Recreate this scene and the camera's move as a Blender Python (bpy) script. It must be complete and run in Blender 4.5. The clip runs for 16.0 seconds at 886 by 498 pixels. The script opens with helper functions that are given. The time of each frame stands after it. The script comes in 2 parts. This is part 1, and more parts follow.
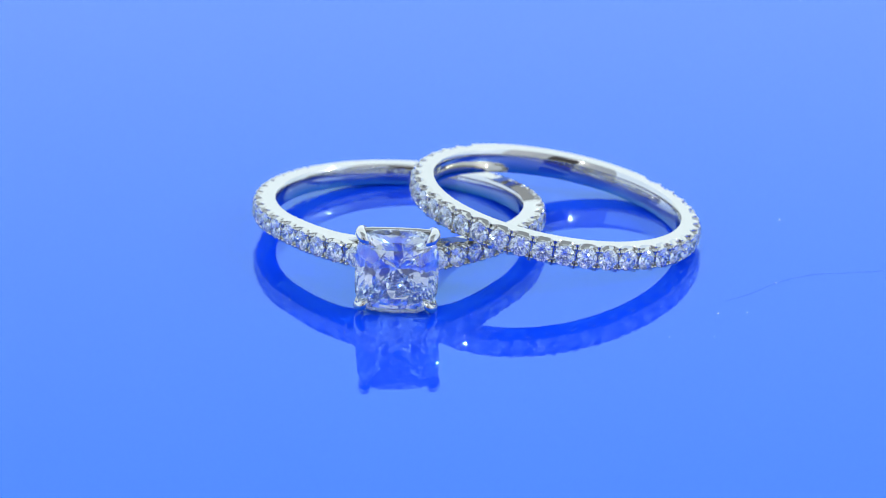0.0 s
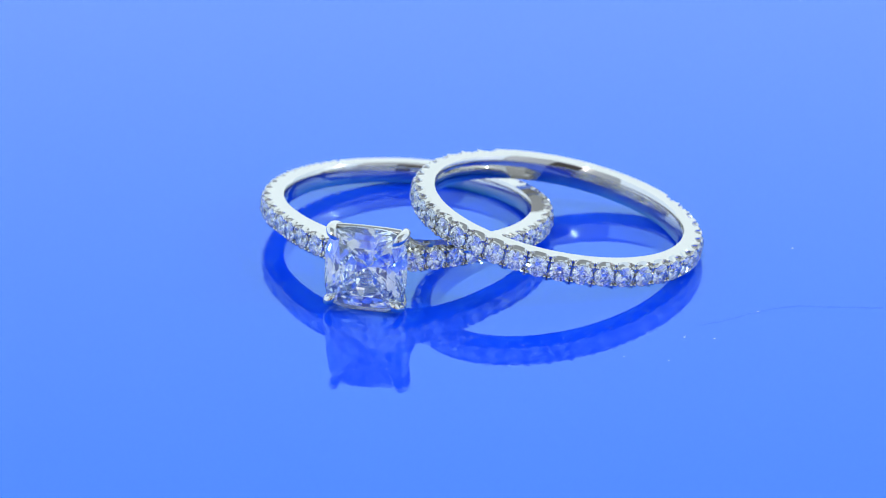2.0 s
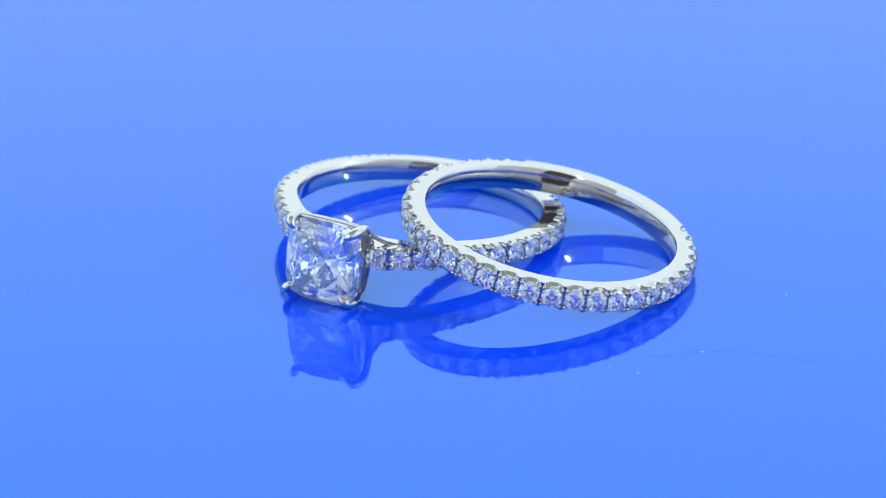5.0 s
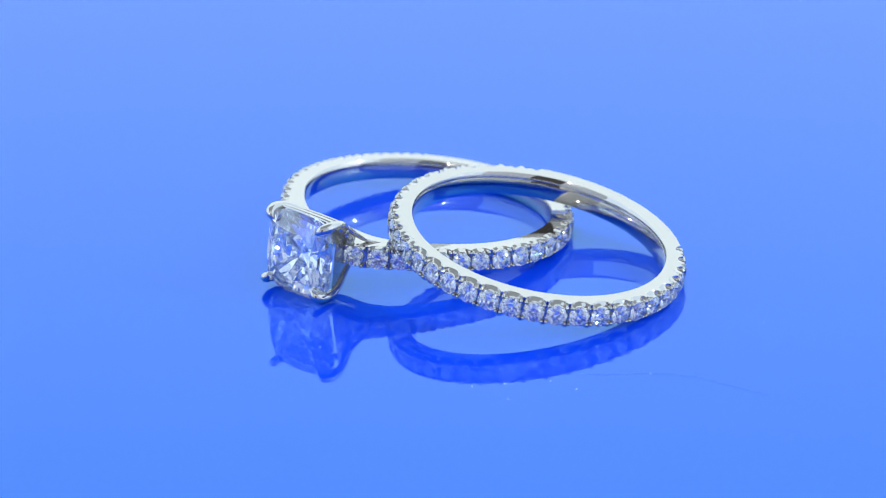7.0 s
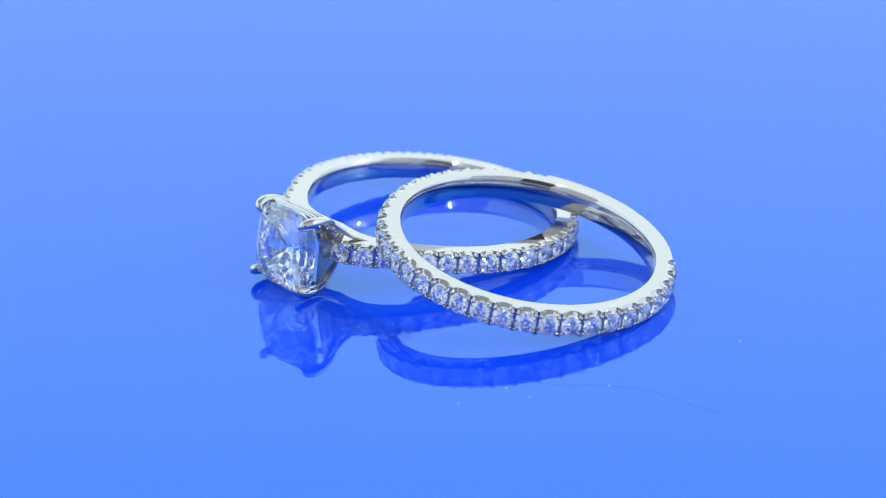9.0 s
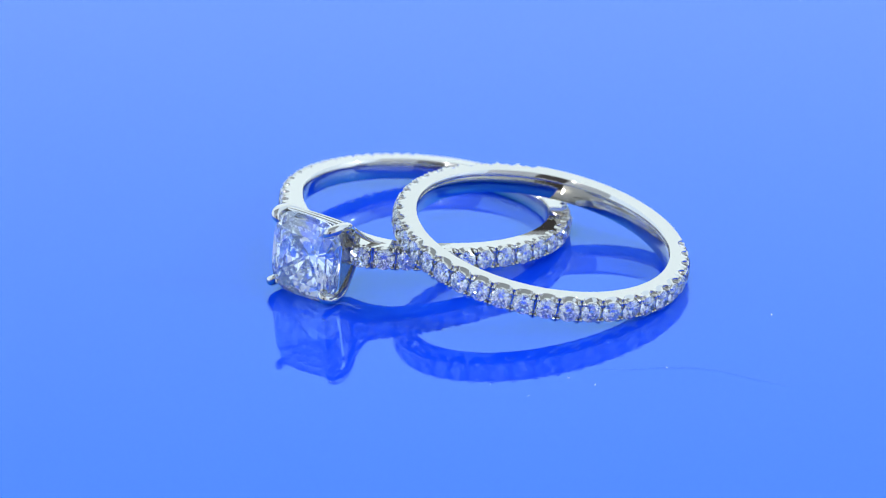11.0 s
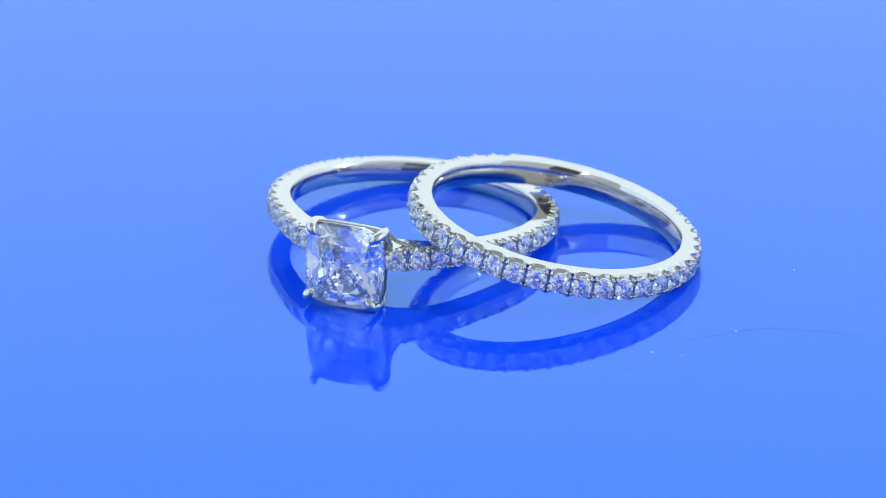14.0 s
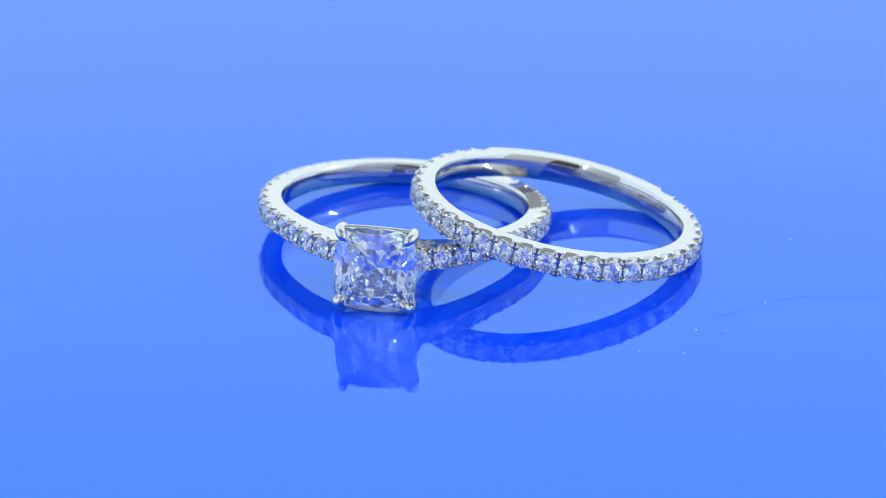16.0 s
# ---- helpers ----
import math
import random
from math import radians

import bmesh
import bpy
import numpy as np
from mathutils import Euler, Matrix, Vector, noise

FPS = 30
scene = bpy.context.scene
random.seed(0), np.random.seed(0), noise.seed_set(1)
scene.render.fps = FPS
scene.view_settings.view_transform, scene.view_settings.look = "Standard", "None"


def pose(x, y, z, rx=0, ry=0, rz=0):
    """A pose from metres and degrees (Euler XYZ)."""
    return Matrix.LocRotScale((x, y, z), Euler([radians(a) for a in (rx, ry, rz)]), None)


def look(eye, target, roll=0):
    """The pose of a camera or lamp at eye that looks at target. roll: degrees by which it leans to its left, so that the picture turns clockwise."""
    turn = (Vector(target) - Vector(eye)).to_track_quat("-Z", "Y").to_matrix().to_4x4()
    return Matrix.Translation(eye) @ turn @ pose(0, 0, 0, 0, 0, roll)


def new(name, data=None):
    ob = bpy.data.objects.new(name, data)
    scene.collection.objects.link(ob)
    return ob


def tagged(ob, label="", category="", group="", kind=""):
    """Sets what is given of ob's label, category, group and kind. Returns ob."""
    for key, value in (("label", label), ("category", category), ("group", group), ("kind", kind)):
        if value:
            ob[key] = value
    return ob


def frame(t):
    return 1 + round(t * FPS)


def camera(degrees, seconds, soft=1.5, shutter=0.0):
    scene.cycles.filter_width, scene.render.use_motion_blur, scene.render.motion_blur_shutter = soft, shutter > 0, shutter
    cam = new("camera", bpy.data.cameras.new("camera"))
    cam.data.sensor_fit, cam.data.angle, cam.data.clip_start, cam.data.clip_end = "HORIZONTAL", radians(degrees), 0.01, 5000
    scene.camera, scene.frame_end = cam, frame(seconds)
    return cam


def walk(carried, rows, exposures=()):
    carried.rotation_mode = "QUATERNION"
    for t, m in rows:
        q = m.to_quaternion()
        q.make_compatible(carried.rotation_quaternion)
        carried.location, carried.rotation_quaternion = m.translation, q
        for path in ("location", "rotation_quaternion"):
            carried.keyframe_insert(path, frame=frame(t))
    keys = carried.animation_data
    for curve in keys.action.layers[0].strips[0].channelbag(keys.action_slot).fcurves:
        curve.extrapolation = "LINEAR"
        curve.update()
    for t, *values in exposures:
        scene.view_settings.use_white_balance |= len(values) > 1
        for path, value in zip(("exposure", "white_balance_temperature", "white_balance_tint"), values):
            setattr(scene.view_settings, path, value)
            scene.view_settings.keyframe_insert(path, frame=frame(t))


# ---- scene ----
# ---------------------------------------------------------------- camera
cam = camera(14.605, 16.0, soft=1.0)
EYE, AIM = (0.002135, -0.216168, 0.093418), (0.002135, -0.000018, -0.000042)
cam.data.dof.use_dof = True
cam.data.dof.focus_distance = 0.2265
cam.data.dof.aperture_fstop = 54
# light has to bounce often inside the stones
scene.cycles.sample_clamp_indirect = 0.0
scene.cycles.max_bounces, scene.cycles.glossy_bounces, scene.cycles.transmission_bounces = 24, 18, 18
walk(cam, [(0.0, look(EYE, AIM)), (16.0, look(EYE, AIM))])

# ---------------------------------------------------------------- light
world = bpy.data.worlds.new("studio")
scene.world = world
world.use_nodes = True
world.node_tree.nodes["Background"].inputs["Color"].default_value = (0.08, 0.08, 0.09, 1)
world.node_tree.nodes["Background"].inputs["Strength"].default_value = 1.0
# glow of the unseen back wall, which plate and metal reflect
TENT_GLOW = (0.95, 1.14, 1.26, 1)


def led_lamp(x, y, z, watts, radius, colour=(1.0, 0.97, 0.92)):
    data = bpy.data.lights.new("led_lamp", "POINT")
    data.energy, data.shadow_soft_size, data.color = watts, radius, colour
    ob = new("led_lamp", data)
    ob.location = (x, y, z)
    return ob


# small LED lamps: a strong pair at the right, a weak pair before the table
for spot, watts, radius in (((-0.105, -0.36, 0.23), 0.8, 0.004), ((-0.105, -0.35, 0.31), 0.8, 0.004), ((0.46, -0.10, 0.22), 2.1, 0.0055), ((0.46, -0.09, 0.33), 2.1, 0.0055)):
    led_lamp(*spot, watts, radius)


# ---------------------------------------------------------------- materials
def material(name):
    m = bpy.data.materials.new(name)
    m.use_nodes = True
    nt = m.node_tree
    return m, nt, nt.nodes["Principled BSDF"]


def node(nt, kind, **values):
    n = nt.nodes.new(kind)
    for key, value in values.items():
        n.inputs[key].default_value = value
    return n


def acrylic():
    m, nt, b = material("blue_acrylic")
    co = nt.nodes.new("ShaderNodeTexCoord")
    big = node(nt, "ShaderNodeTexNoise", Scale=14.0, Detail=2.0)
    fine = node(nt, "ShaderNodeTexNoise", Scale=900.0, Detail=3.0)
    nt.links.new(co.outputs["Object"], big.inputs["Vector"])
    nt.links.new(co.outputs["Object"], fine.inputs["Vector"])
    mix = nt.nodes.new("ShaderNodeMix")
    mix.data_type = "RGBA"
    mix.inputs[6].default_value = (0.003, 0.062, 0.93, 1)
    mix.inputs[7].default_value = (0.004, 0.068, 0.98, 1)
    nt.links.new(big.outputs["Fac"], mix.inputs[0])
    nt.links.new(mix.outputs[2], b.inputs["Base Color"])
    rough = node(nt, "ShaderNodeMapRange")
    rough.inputs["To Min"].default_value, rough.inputs["To Max"].default_value = 0.0, 0.008
    nt.links.new(fine.outputs["Fac"], rough.inputs["Value"])
    nt.links.new(rough.outputs["Result"], b.inputs["Roughness"])
    b.inputs["IOR"].default_value = 1.90
    b.inputs["Specular Tint"].default_value = (0.10, 1.0, 1.0, 1)
    return m


def white_metal():
    m, nt, b = material("polished_white_gold")
    co = nt.nodes.new("ShaderNodeTexCoord")
    grain = node(nt, "ShaderNodeTexNoise", Scale=1500.0, Detail=3.0)
    wear = node(nt, "ShaderNodeTexNoise", Scale=260.0, Detail=2.0)
    nt.links.new(co.outputs["Object"], grain.inputs["Vector"])
    nt.links.new(co.outputs["Object"], wear.inputs["Vector"])
    b.inputs["Base Color"].default_value = (0.645, 0.625, 0.58, 1)
    b.inputs["Metallic"].default_value = 1.0
    rough = node(nt, "ShaderNodeMapRange")
    rough.inputs["To Min"].default_value, rough.inputs["To Max"].default_value = 0.02, 0.06
    nt.links.new(wear.outputs["Fac"], rough.inputs["Value"])
    nt.links.new(rough.outputs["Result"], b.inputs["Roughness"])
    bump = node(nt, "ShaderNodeBump", Strength=0.08, Distance=0.00002)
    nt.links.new(grain.outputs["Fac"], bump.inputs["Height"])
    nt.links.new(bump.outputs["Normal"], b.inputs["Normal"])
    return m


def diamond():
    m, nt, b = material("diamond")
    nt.nodes.remove(b)
    g = node(nt, "ShaderNodeBsdfGlass", Roughness=0.0, IOR=2.417, Color=(0.980, 0.993, 1.0, 1))
    nt.links.new(g.outputs[0], nt.nodes["Material Output"].inputs["Surface"])
    return m


def plain(name, colour, rough, scale=40.0):
    m, nt, b = material(name)
    n = node(nt, "ShaderNodeTexNoise", Scale=scale, Detail=4.0)
    mix = nt.nodes.new("ShaderNodeMix")
    mix.data_type = "RGBA"
    mix.inputs[6].default_value = (*[c * 0.85 for c in colour], 1)
    mix.inputs[7].default_value = (*colour, 1)
    nt.links.new(n.outputs["Fac"], mix.inputs[0])
    nt.links.new(mix.outputs[2], b.inputs["Base Color"])
    b.inputs["Roughness"].default_value = rough
    return m


# the cloth emits by itself, with no lamps behind it
def glowing_cloth(name, glow, power):
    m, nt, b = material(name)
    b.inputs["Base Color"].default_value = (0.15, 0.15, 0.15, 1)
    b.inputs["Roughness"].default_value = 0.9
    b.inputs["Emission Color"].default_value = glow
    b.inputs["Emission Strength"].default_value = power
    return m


ACRYLIC, METAL = acrylic(), white_metal()
# each wall's glow is set apart to light plate, metal and stones
GLOW_BACK = glowing_cloth("back_glow_cloth", TENT_GLOW, 1.0)
GLOW_TOP = glowing_cloth("top_glow_cloth", (0.9, 1.1, 1.3, 1), 0.21)
GLOW_SIDE = glowing_cloth("right_glow_cloth", (0.9, 1.15, 1.5, 1), 0.80)
GLOW_LEFT = glowing_cloth("left_glow_cloth", (0.9, 1.15, 1.5, 1), 0.90)
GLOW_FRONT = glowing_cloth("front_glow_cloth", (0.85, 1.0, 1.25, 1), 0.40)
DIAMOND = diamond()
TABLE_MAT = plain("pale_tabletop", (0.80, 0.80, 0.80), 0.5)
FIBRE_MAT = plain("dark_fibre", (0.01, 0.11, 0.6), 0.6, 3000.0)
DUST_MAT = plain("pale_dust", (0.75, 0.75, 0.78), 0.8, 5000.0)

MM = 0.001


# ---------------------------------------------------------------- mesh helpers (all in millimetres)
def mesh_of(name, bm, mat, smooth=None, flat_sides=False):
    """The bmesh as mesh data in metres; smooth: the angle in degrees up to which edges are rounded off; flat_sides: faces across z stay plane."""
    bmesh.ops.recalc_face_normals(bm, faces=bm.faces)
    bmesh.ops.scale(bm, vec=(MM, MM, MM), verts=bm.verts)
    me = bpy.data.meshes.new(name)
    bm.to_mesh(me)
    bm.free()
    me.materials.append(mat)
    if smooth:
        me.polygons.foreach_set("use_smooth", [True] * len(me.polygons))
        me.set_sharp_from_angle(angle=radians(smooth))
    if flat_sides:
        me.polygons.foreach_set("use_smooth", [abs(p.normal.z) < 0.995 for p in me.polygons])
    return me


def part(name, me, parent, m=None, label=""):
    ob = new(name, me)
    ob.parent = parent
    if m is not None:
        ob.matrix_basis = m
    return tagged(ob, label=label)


def shift(x, y, z):
    return Matrix.Translation((x * MM, y * MM, z * MM))


def hull(points):
    bm = bmesh.new()
    for q in points:
        bm.verts.new(q)
    bmesh.ops.convex_hull(bm, input=bm.verts)
    loose = [v for v in bm.verts if not v.link_faces]
    bmesh.ops.delete(bm, geom=loose, context="VERTS")
    bmesh.ops.dissolve_limit(bm, angle_limit=radians(0.5), verts=bm.verts, edges=bm.edges)
    return bm


def tube(bm, path, radii, sides=10, flat=1.0, closed=False):
    """A tapered round bar along a path, with domed ends."""
    pts = [Vector(q) for q in path]
    n = len(pts)
    rings = []
    up = Vector((0.13, 0.31, 0.94)).normalized()
    for i, q in enumerate(pts):
        a = pts[(i - 1) % n] if closed or i else q
        b = pts[(i + 1) % n] if closed or i < n - 1 else q
        d = (b - a).normalized()
        side = d.cross(up).normalized()
        over = side.cross(d).normalized()
        r = radii[i] if isinstance(radii, (list, tuple)) else radii
        rings.append([bm.verts.new(q + side * (r * math.cos(2 * math.pi * k / sides)) + over * (r * flat * math.sin(2 * math.pi * k / sides))) for k in range(sides)])
    for i in range(n if closed else n - 1):
        a, b = rings[i], rings[(i + 1) % n]
        for k in range(sides):
            bm.faces.new((a[k], a[(k + 1) % sides], b[(k + 1) % sides], b[k]))
    if not closed:
        for ring, q, d in ((rings[0], pts[0], pts[0] - pts[1]), (rings[-1], pts[-1], pts[-1] - pts[-2])):
            d = d.normalized()
            r = (ring[0].co - q).length
            prev = ring
            for f, h in ((0.8, 0.55), (0.45, 0.85)):
                cap = [bm.verts.new(q + (v.co - q) * f + d * (r * h)) for v in ring]
                for k in range(sides):
                    bm.faces.new((prev[k], prev[(k + 1) % sides], cap[(k + 1) % sides], cap[k]))
                prev = cap
            tip = bm.verts.new(q + d * r)
            for k in range(sides):
                bm.faces.new((prev[k], prev[(k + 1) % sides], tip))
    return bm


def smooth_path(points, steps=5):
    """Points along a rounded curve through the given ones."""
    p = [Vector(q) for q in points]
    out = []
    for i in range(len(p) - 1):
        a, b, c, d = p[max(i - 1, 0)], p[i], p[i + 1], p[min(i + 2, len(p) - 1)]
        for k in range(steps):
            t = k / steps
            out.append(0.5 * ((2 * b) + (c - a) * t + (2 * a - 5 * b + 4 * c - d) * t * t + (3 * b - a - 3 * c + d) * t ** 3))
    out.append(p[-1])
    return out


def ramp(values, n):
    """n numbers spread evenly over the given ones."""
    out = []
    for i in range(n):
        x = i / (n - 1) * (len(values) - 1)
        k = min(int(x), len(values) - 2)
        out.append(values[k] + (values[k + 1] - values[k]) * (x - k))
    return out


# ---------------------------------------------------------------- the place
def box_shell(name, x0, y0, z0, x1, y1, z1, mat):
    bm = bmesh.new()
    bmesh.ops.create_cube(bm, size=1.0)
    for v in bm.verts:
        v.co = ((v.co.x + 0.5) * (x1 - x0) + x0, (v.co.y + 0.5) * (y1 - y0) + y0, (v.co.z + 0.5) * (z1 - z0) + z0)
    return new(name, mesh_of(name, bm, mat))


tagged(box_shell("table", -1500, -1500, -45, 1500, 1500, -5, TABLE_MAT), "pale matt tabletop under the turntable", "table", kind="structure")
# unseen glowing tent round the table, added as light and reflections
tagged(box_shell("glow_wall_back", -600, 600, -5, 600, 612, 900, GLOW_BACK), "unseen glowing light tent wall, added to light the rings", "tent wall", kind="structure")
tagged(box_shell("glow_wall_left", -612, -412, -5, -600, 612, 900, GLOW_LEFT), "unseen glowing light tent wall, added to light the rings", "tent wall", kind="structure")
tagged(box_shell("glow_wall_right", 600, -412, -5, 612, 612, 900, GLOW_SIDE), "unseen glowing light tent wall, added to light the rings", "tent wall", kind="structure")
tagged(box_shell("ceiling", -612, -412, 900, 612, 612, 912, GLOW_TOP), "unseen glowing light tent top, added to light the rings", "tent ceiling", kind="structure")


# added glowing front, out of view; its gap gives stones and hoops dark reflections
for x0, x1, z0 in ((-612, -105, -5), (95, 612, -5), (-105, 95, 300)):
    tagged(box_shell("glow_wall_front", x0, -412, z0, x1, -400, 900, GLOW_FRONT), "unseen glowing front wall, added with a gap for dark reflections", "tent wall", kind="structure")


def turntable():
    bm = bmesh.new()
    profile = [(0, -5), (148.6, -5), (149.6, -4.4), (150, -3.5), (150, -1.5), (149.6, -0.5), (148.6, 0), (0, 0)]
    n = 128
    rings = []
    for r, z in profile[1:-1]:
        rings.append([bm.verts.new((r * math.cos(2 * math.pi * k / n), r * math.sin(2 * math.pi * k / n), z)) for k in range(n)])
    for a, b in zip(rings, rings[1:]):
        for k in range(n):
            bm.faces.new((a[k], a[(k + 1) % n], b[(k + 1) % n], b[k]))
    bm.faces.new(rings[0])
    bm.faces.new(rings[-1])
    ob = new("turntable_plate", mesh_of("turntable_plate", bm, ACRYLIC))
    return tagged(ob, "glossy cobalt blue acrylic turntable plate reflecting two rings", "turntable", kind="structure")


# ---------------------------------------------------------------- stones and settings, shared by both rings
def round_brilliant(r):
    """A round brilliant cut, its girdle in the plane z = 0 and its table upwards."""
    def ringpts(n, rad, z, off=0.0):
        return [(rad * r * math.cos(2 * math.pi * (k + off) / n), rad * r * math.sin(2 * math.pi * (k + off) / n), z * r) for k in range(n)]
    pts = ringpts(8, 0.56, 0.33) + ringpts(8, 0.80, 0.20, 0.5) + ringpts(16, 1.0, 0.025) + ringpts(16, 1.0, -0.025)
    pts += ringpts(8, 0.24, -0.70, 0.5) + [(0, 0, -0.86 * r)]
    return hull(pts)


def cushion_brilliant(a, b):
    """A cushion cut of half sizes a and b with a crushed-ice pavilion; girdle in z = 0, table upwards."""
    def ringpts(n, scale, z, off=0.0, power=3.8):
        out = []
        for k in range(n):
            t = 2 * math.pi * (k + off) / n
            c, s = math.cos(t), math.sin(t)
            rad = (abs(c) ** power + abs(s) ** power) ** (-1 / power)
            out.append((a * scale * rad * c, b * scale * rad * s, z))
        return out
    cut = random.Random(11)
    pts = ringpts(8, 0.58, 0.80, 0.5) + ringpts(16, 0.76, 0.64, 0.0) + ringpts(24, 0.91, 0.37, 0.5) + ringpts(32, 1.0, 0.06, 0.5) + ringpts(32, 1.0, -0.12, 0.5)
    for n, scale, z, off, power in ((32, 0.86, -0.58, 0.0, 3.4), (24, 0.68, -1.07, 0.5, 2.9), (28, 0.50, -1.53, 0.0, 2.6), (20, 0.32, -1.95, 0.5, 2.4), (12, 0.15, -2.29, 0.0, 2.2)):
        pts += [(x * cut.uniform(0.965, 1.035), y * cut.uniform(0.965, 1.035), h * cut.uniform(0.975, 1.025)) for x, y, h in ringpts(n, scale, z, off, power)]
    pts.append((0.0, 0.0, -2.58))
    return hull(pts)


def seat_bm():
    """The thin collet under a small stone, its rim at z = 0."""
    bm = bmesh.new()
    prof = [(0.46, -0.56), (0.64, -0.12), (0.67, -0.05), (0.695, -0.02), (0.725, -0.05), (0.73, -0.14), (0.65, -0.56)]
    n = 20
    rows = [[bm.verts.new((q * math.cos(2 * math.pi * k / n), q * math.sin(2 * math.pi * k / n), z)) for k in range(n)] for q, z in prof]
    for u, v in zip(rows, rows[1:] + rows[:1]):
        for k in range(n):
            bm.faces.new((u[k], u[(k + 1) % n], v[(k + 1) % n], v[k]))
    return bm


def bead_bm(r, length):
    bm = bmesh.new()
    tube(bm, [(0, 0, -length), (0, 0, -length * 0.4), (0, 0, 0)], [r * 1.15, r * 0.95, r], sides=8)
    return bm


STONE_R = 0.70
STONE = mesh_of("stone", round_brilliant(STONE_R), DIAMOND)
TINY_STONE = mesh_of("tiny_stone", round_brilliant(0.27), DIAMOND)
SEAT = mesh_of("seat", seat_bm(), METAL, 35)
BEAD = mesh_of("bead_prong", bead_bm(0.135, 0.6), METAL, 50)


def relief(s, gap, w, half):
    """How far the hoop lies under the girdles: s from the middle of a stone along the hoop, gap to the middle between two stones, w across."""
    rho = math.hypot(s, w)
    if rho < 0.63:
        return 0.68
    edge = 0.09 + 0.42 * math.sqrt(max(0.0, 1 - (s / 0.65) ** 2))
    deep = 0.06 + (edge - 0.06) * min(1.0, max(0.0, (rho - 0.68) / max(half - 0.70, 0.08)))
    if s > 0.66 and abs(w) < 0.34:
        deep = max(deep, 0.14)
    if gap - s < 0.025 and abs(w) > 0.34:
        deep = max(deep, 0.19)
    return deep


def shank_bm(inner, outer, half, angles, girdle):
    """The hoop with a scalloped cut round each stone; inner and outer give its plain radii at an angle in degrees, girdle that of the stones."""
    angles = sorted(a % 360 for a in angles)
    stops = []
    for a, b in zip(angles, angles[1:] + [angles[0] + 360]):
        arc = radians(b - a) * girdle(0.5 * (a + b))
        if arc < 2.0:
            # where the stones stand closer, the cut shrinks with them
            k = min(1.0, arc / 1.47)
            gap = arc / 2 / k
            marks = [0, 0.10, 0.20, 0.30, 0.39, 0.47, 0.53, 0.58, 0.62, 0.66, gap - 0.045, gap - 0.03]
            side = [(a + (b - a) * q * k / arc, q, gap) for q in marks]
            stops += side + [((a + b) / 2, gap, gap)] + [(a + b - d, q, gap) for d, q, _ in reversed(side[1:])]
        else:
            marks = [0, 0.10, 0.20, 0.30, 0.39, 0.47, 0.53, 0.58, 0.62, 0.66, 0.70, 0.73]
            stops += [(a + (b - a) * q / arc, q, 9.0) for q in marks]
            n = max(24, int(arc / 0.22))
            stops += [(a + (b - a) * (0.74 + (arc - 1.48) * k / n) / arc, 9.0, 9.0) for k in range(n + 1)]
            stops += [(b - (b - a) * q / arc, q, 9.0) for q in reversed(marks[1:])]
    across = [half - 0.025, 0.72, 0.66, 0.60, 0.54, 0.46, 0.38, 0.30, 0.15, 0.0]
    across = across + [-w for w in reversed(across[:-1])]
    bm = bmesh.new()
    rows = []
    for deg, s, gap in stops:
        a = radians(deg)
        ri = inner(deg)

        def top(w):
            return outer(deg) - 0.10 * (w / half) ** 4 if gap > 8 and s > 0.72 else max(girdle(deg) - relief(s, gap, w, half), ri + 0.3)
        prof = [(ri + 0.03, -half * 0.55), (ri, 0), (ri + 0.03, half * 0.55), (ri + 0.09, half * 0.86), (ri + 0.16, half), (top(half) - 0.025, half)]
        prof += [(top(w), w) for w in across]
        prof += [(top(half) - 0.025, -half), (ri + 0.16, -half), (ri + 0.09, -half * 0.86)]
        rows.append([bm.verts.new((r * math.cos(a), r * math.sin(a), w)) for r, w in prof])
    m = len(rows[0])
    for a, b in zip(rows, rows[1:] + rows[:1]):
        for k in range(m):
            bm.faces.new((a[k], a[(k + 1) % m], b[(k + 1) % m], b[k]))
    return bm


def set_stones(ring, angles, radius, slope):
    """Stones in their cups with four beads each, all round a ring."""
    turn = random.Random(4)
    for deg in angles:
        a = radians(deg)
        room = min(radians(abs((deg - other + 180) % 360 - 180)) for other in angles if other != deg) * radius(deg)
        k = min(1.0, room / 1.47)
        m = Matrix.Rotation(a, 4, "Z") @ shift(radius(deg), 0, 0) @ Matrix.Rotation(radians(90), 4, "Y") @ Matrix.Rotation(slope(deg), 4, "X")
        part("seat", SEAT, ring, m @ Matrix.Scale(k, 4))
        part("stone", STONE, ring, m @ shift(0, 0, 0.01) @ pose(0, 0, 0, turn.uniform(-2, 2), turn.uniform(-2, 2), turn.uniform(0, 45)) @ Matrix.Scale(k, 4))
        for u, w in ((0.60, 0.57), (-0.60, 0.57), (0.60, -0.57), (-0.60, -0.57)):
            part("bead_prong", BEAD, ring, m @ shift(w, u * k, -0.02))


# ---------------------------------------------------------------- eternity band
BAND_HOME = Matrix.Translation((9.781 * MM, 1.244 * MM, 2.617 * MM)) @ Matrix.Rotation(radians(-3.622), 4, "X") @ Matrix.Rotation(radians(10.405), 4, "Y")
RING_HOME = Matrix.Translation((-0.873 * MM, 2.797 * MM, 1.690 * MM)) @ Matrix.Rotation(radians(-5.66), 4, "X") @ Matrix.Rotation(radians(2.15), 4, "Y")
GIRDLE = 9.84


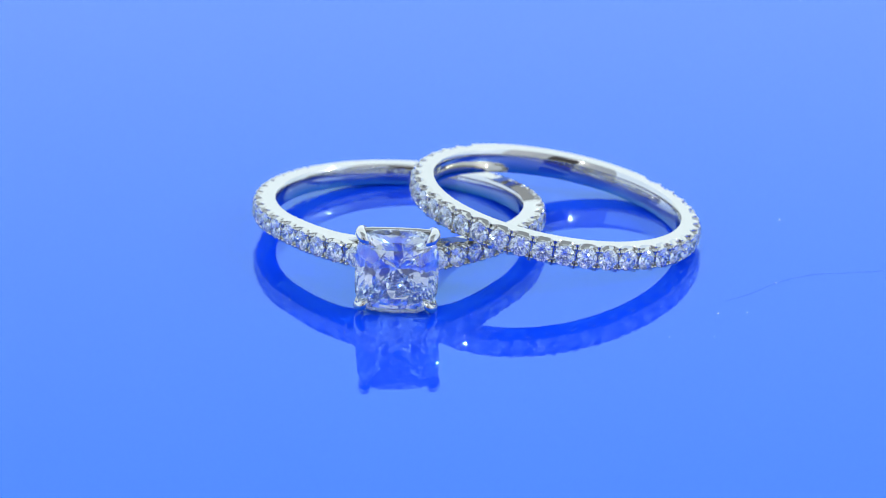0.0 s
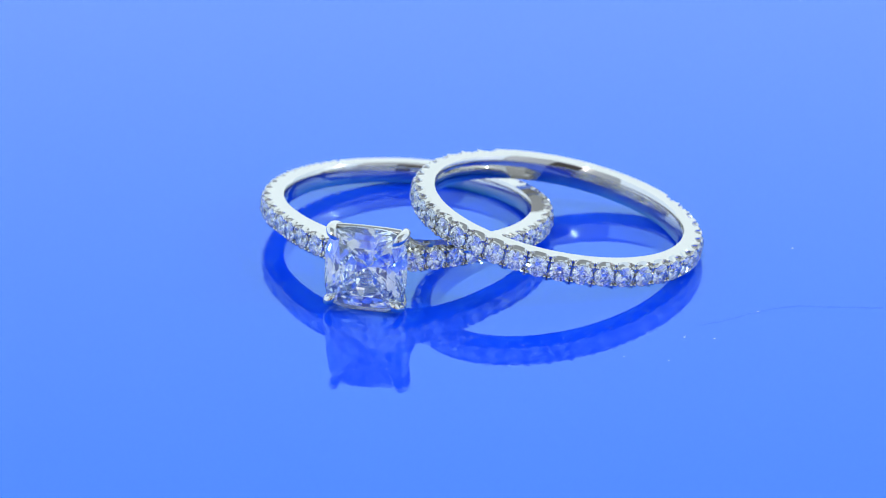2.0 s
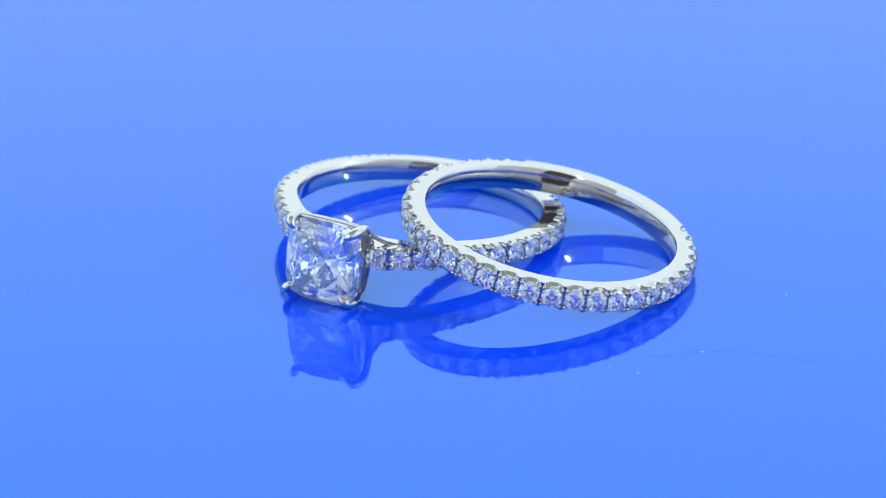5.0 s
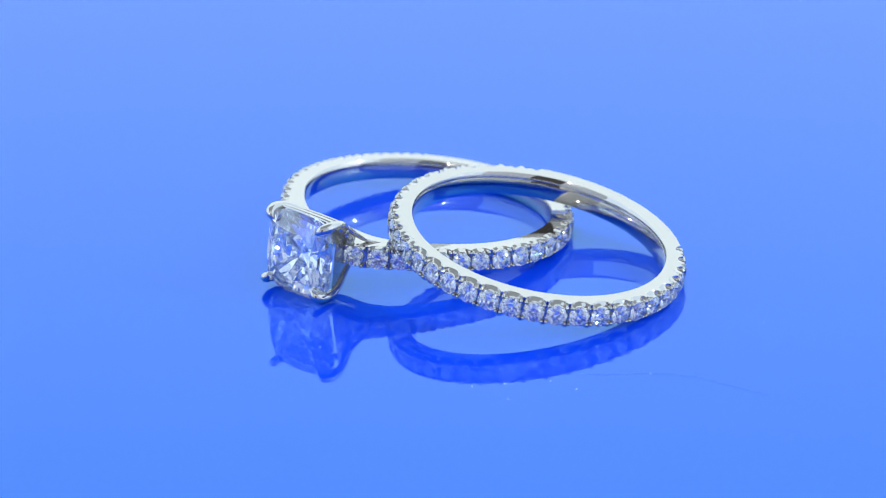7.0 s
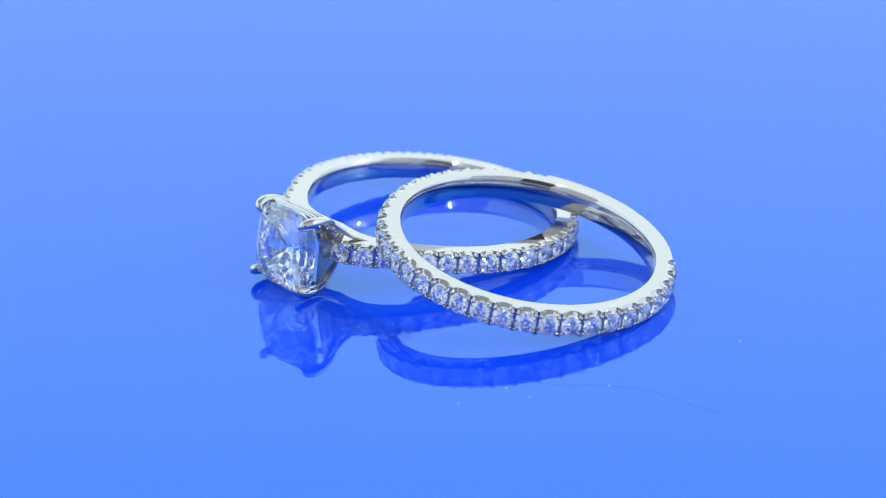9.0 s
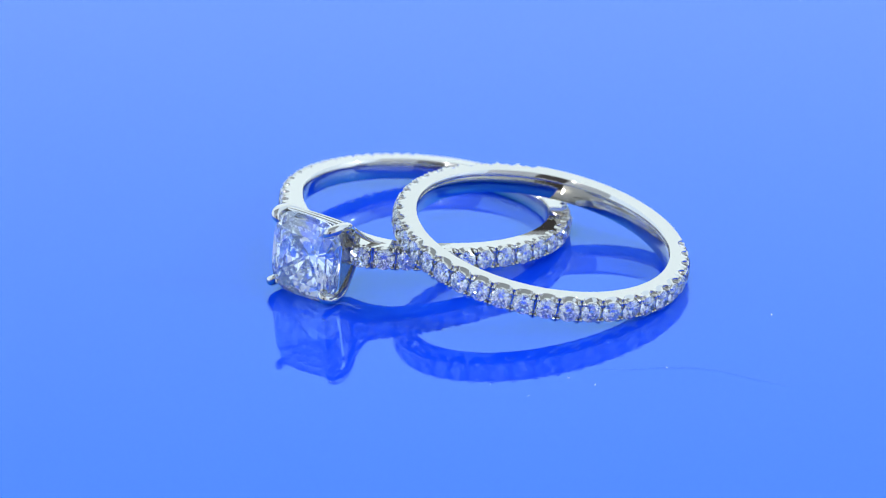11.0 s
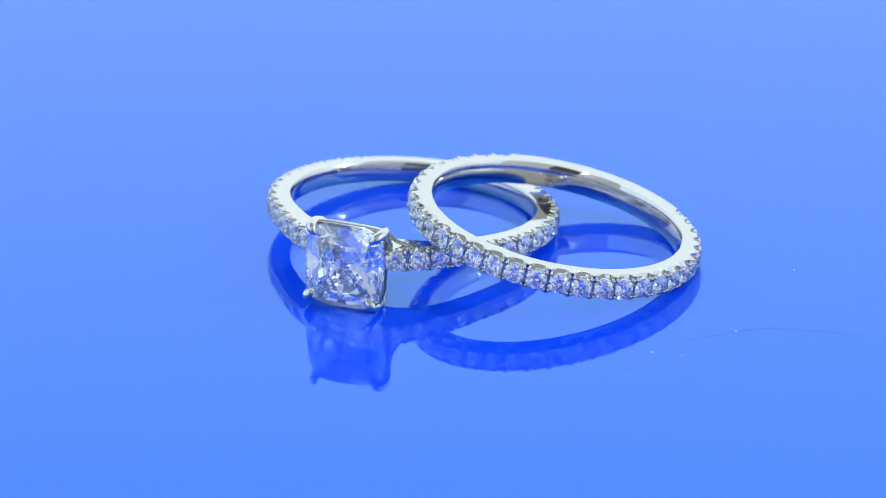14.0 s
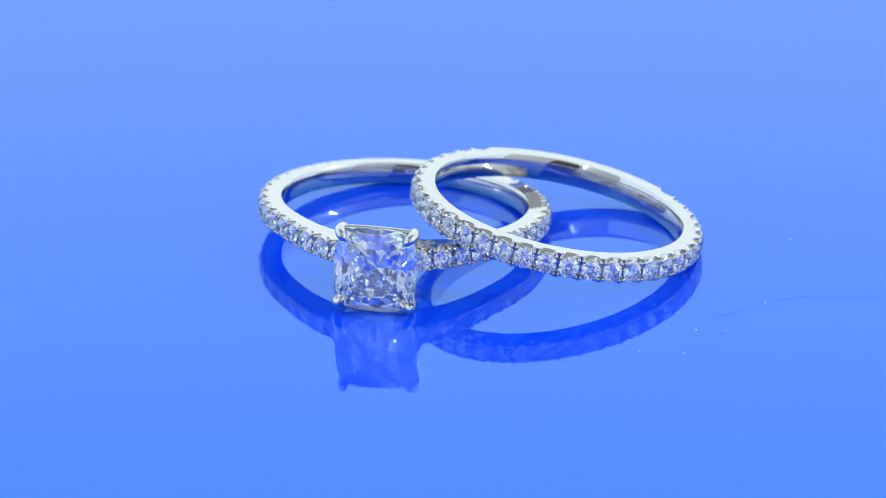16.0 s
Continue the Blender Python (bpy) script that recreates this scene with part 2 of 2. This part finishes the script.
def eternity_band():
    ring = tagged(new("eternity_band"), "white gold band set with round diamonds, leaning on another ring", "ring", group="bridal ring set")
    # one stretch of the hoop is left plain
    angles = [a for a in (280.6 + 360 / 41 * k for k in range(41)) if not 48 < a % 360 < 127]
    part("shank", mesh_of("shank", shank_bm(lambda d: 8.43, lambda d: 9.84, 0.86, angles, lambda d: GIRDLE), METAL, 40, True), ring, label="polished white gold hoop")
    set_stones(ring, angles, lambda d: GIRDLE, lambda d: 0.0)
    return ring


# ---------------------------------------------------------------- solitaire ring
def off_head(deg):
    """Degrees from the head, which sits at 270."""
    return abs((deg - 270 + 180) % 360 - 180)


def shoulder(deg):
    d = max(off_head(deg), 14.0)
    return 1.45 * ((50 - d) / 35) ** 1.4 if d < 50 else 0.0


def shoulder_slope(deg):
    r = GIRDLE + shoulder(deg)
    rise = (shoulder(deg + 0.5) - shoulder(deg - 0.5)) / radians(1.0)
    return math.atan2(rise, r)


def hoop_inner(deg):
    d = off_head(deg)
    return 8.35 + 0.5 * shoulder(deg) * min(1.0, d / 25)


def hoop_outer(deg):
    """The hoop dips under the head, so that the big stone stands clear of it."""
    d = off_head(deg)
    k = min(1.0, max(0.0, (d - 8) / 6))
    return (9.33 if d < 60 else 9.70) + shoulder(deg) * k


def head_frame():
    """From head space (x along the hoop, y along its axis, z outwards) to ring space."""
    return Matrix.Rotation(radians(270), 4, "Z") @ Matrix(((0, 0, 1, 0), (1, 0, 0, 0), (0, 1, 0, 0), (0, 0, 0, 1))) @ shift(0, 0, -0.13)


GEM_A, GEM_B, GEM_Z = 2.72, 2.82, 13.5


def solitaire_ring():
    ring = tagged(new("solitaire_ring"), "white gold ring with a cushion-cut diamond, lying flat", "ring", group="bridal ring set")
    near = [13.5, 21.6, 29.4, 37.1, 44.7, 52.4] + [60.2 + 9.15 * k for k in range(14)]
    far = [14.2, 22.5, 30.9, 39.5, 48.2] + [57.2 + 8.75 * k for k in range(14)]
    # the third of the hoop across from the head is plain
    angles = [270 + d for d in near if d < 142] + [270 - d for d in far if d < 142]
    part("shank", mesh_of("shank", shank_bm(hoop_inner, hoop_outer, 0.75, angles, lambda d: GIRDLE + shoulder(d)), METAL, 40, True), ring, label="polished white gold hoop")
    set_stones(ring, angles, lambda d: GIRDLE + shoulder(d), shoulder_slope)
    h = head_frame()
    part("centre_stone", mesh_of("centre_stone", cushion_brilliant(GEM_A, GEM_B), DIAMOND), ring, h @ shift(0, -0.10, GEM_Z), "large clear cushion-cut diamond")
    for su, sv in ((1, 1), (-1, 1), (1, -1), (-1, -1)):
        bm = bmesh.new()
        path = smooth_path([(1.98 * su, 2.06 * sv, 14.22), (2.22 * su, 2.30 * sv, 14.14), (2.40 * su, 2.44 * sv, 13.6), (2.38 * su, 2.42 * sv, 12.8),
                            (2.2 * su, 2.2 * sv, 12.0), (1.95 * su, 1.6 * sv, 11.1), (1.6 * su, 0.7 * sv, 10.0)], 5)
        tube(bm, path, ramp([0.20, 0.32, 0.36, 0.33, 0.26, 0.20, 0.18], len(path)), sides=14)
        part("claw_prong", mesh_of("claw_prong", bm, METAL, 60), ring, h)
        if sv > 0:
            bm = bmesh.new()
            path = smooth_path([(2.0 * su, 1.9 * sv, 11.4), (2.5 * su, 1.05 * sv, 10.3), (3.3 * su, 0.66 * sv, 9.4), (4.3 * su, 0.56 * sv, 8.6)], 5)
            tube(bm, path, ramp([0.2, 0.15, 0.12, 0.09], len(path)), sides=10)
            # a short pave arm between the claw and the hoop
            arm = [(2.16 * su, 2.05 * sv, 12.2), (2.12 * su, 1.55 * sv, 11.55), (2.05 * su, 0.95 * sv, 11.05), (1.95 * su, 0.3 * sv, 10.7)]
            ab = bmesh.new()
            tube(ab, smooth_path(arm, 4), 0.2, sides=10)
            rail = part("side_rail", mesh_of("side_rail", ab, METAL, 60), ring, h)
            for q in arm[1:]:
                out = Matrix.Rotation(radians(90 * su), 4, "Y")
                part("stone", TINY_STONE, rail, shift(q[0] + 0.2 * su, q[1], q[2]) @ out)
            part("shoulder_bar", mesh_of("shoulder_bar", bm, METAL, 60), ring, h)
    for su in (1, -1):
        # polished side wall of the basket
        bm = bmesh.new()
        rows = []
        for u, v, z in ((2.30, 2.25, 12.7), (2.24, 2.22, 12.3), (2.12, 2.1, 11.85), (2.0, 1.85, 11.45), (1.88, 1.5, 11.0), (1.75, 1.1, 10.5), (1.6, 0.7, 10.0)):
            rows.append([bm.verts.new((u * su, v * k / 4, z)) for k in range(-4, 5)])
        for a, b in zip(rows, rows[1:]):
            for k in range(8):
                bm.faces.new((a[k], a[k + 1], b[k + 1], b[k]))
        bmesh.ops.solidify(bm, geom=bm.faces[:], thickness=0.14)
        part("basket_side", mesh_of("basket_side", bm, METAL, 40), ring, h)
    for sv in (1, -1):
        for name, u, v, z, r in (("gallery_rail", 2.38, 2.48, 12.95, 0.23), ("base_rail", 2.05, 2.12, 11.75, 0.21)):
            if sv < 0 and name == "base_rail":
                continue
            bm = bmesh.new()
            tube(bm, smooth_path([(-u, v * 0.97 * sv, z), (-u * 0.5, v * sv, z), (u * 0.5, v * sv, z), (u, v * 0.97 * sv, z)], 5), r, sides=10)
            part(name, mesh_of(name, bm, METAL, 60), ring, h)
    return ring


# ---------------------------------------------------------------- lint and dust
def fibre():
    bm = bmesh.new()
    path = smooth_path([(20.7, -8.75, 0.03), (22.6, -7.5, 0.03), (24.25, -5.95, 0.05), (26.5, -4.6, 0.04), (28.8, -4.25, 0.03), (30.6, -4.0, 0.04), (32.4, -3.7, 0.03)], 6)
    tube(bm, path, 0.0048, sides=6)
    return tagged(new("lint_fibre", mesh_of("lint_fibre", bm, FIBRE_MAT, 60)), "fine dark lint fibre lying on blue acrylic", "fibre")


def speck(x, y, r, seed):
    rnd = random.Random(seed)
    pts = [(x + r * rnd.uniform(-1, 1), y + r * rnd.uniform(-1, 1), 0.004 + r * rnd.uniform(0, 0.6)) for _ in range(10)]
    return tagged(new("dust_speck", mesh_of("dust_speck", hull(pts), DUST_MAT)), "tiny pale dust speck on blue acrylic", "dust", group="dust on the plate")


PLATE = turntable()
BAND = eternity_band()
RING = solitaire_ring()
BAND.matrix_basis, RING.matrix_basis = BAND_HOME, RING_HOME
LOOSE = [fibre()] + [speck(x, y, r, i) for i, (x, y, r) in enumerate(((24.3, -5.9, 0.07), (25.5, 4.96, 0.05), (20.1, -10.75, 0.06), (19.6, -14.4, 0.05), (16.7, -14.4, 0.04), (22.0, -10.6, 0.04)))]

# Seconds and degrees of the turntable, which turns one way and then back.
TURN = [(0.0, 0.0), (0.5, -2.65), (1.0, -5.4), (1.5, -8.24), (2.0, -11.1), (2.5, -13.98), (3.0, -16.87), (3.5, -19.75), (4.0, -22.6), (4.5, -25.4), (5.0, -28.15), (5.5, -30.9),
        (6.0, -33.55), (6.5, -36.2), (7.0, -39.0), (7.5, -41.7), (8.0, -44.3), (8.3, -45.75), (8.5, -46.45), (8.7, -46.75), (9.0, -46.45), (9.2, -45.6), (9.5, -44.1),
        (10.0, -41.3), (10.5, -38.6), (11.0, -35.85), (11.5, -33.05), (12.0, -30.1), (12.5, -27.25), (13.0, -24.5), (13.5, -21.85), (14.0, -19.1), (14.5, -16.4), (15.0, -13.5),
        (15.5, -10.6), (16.0, -7.7)]


def motions():
    for ob, home in [(PLATE, Matrix()), (BAND, BAND_HOME), (RING, RING_HOME)] + [(q, Matrix()) for q in LOOSE]:
        walk(ob, [(t, Matrix.Rotation(radians(a), 4, "Z") @ home) for t, a in TURN])


motions()
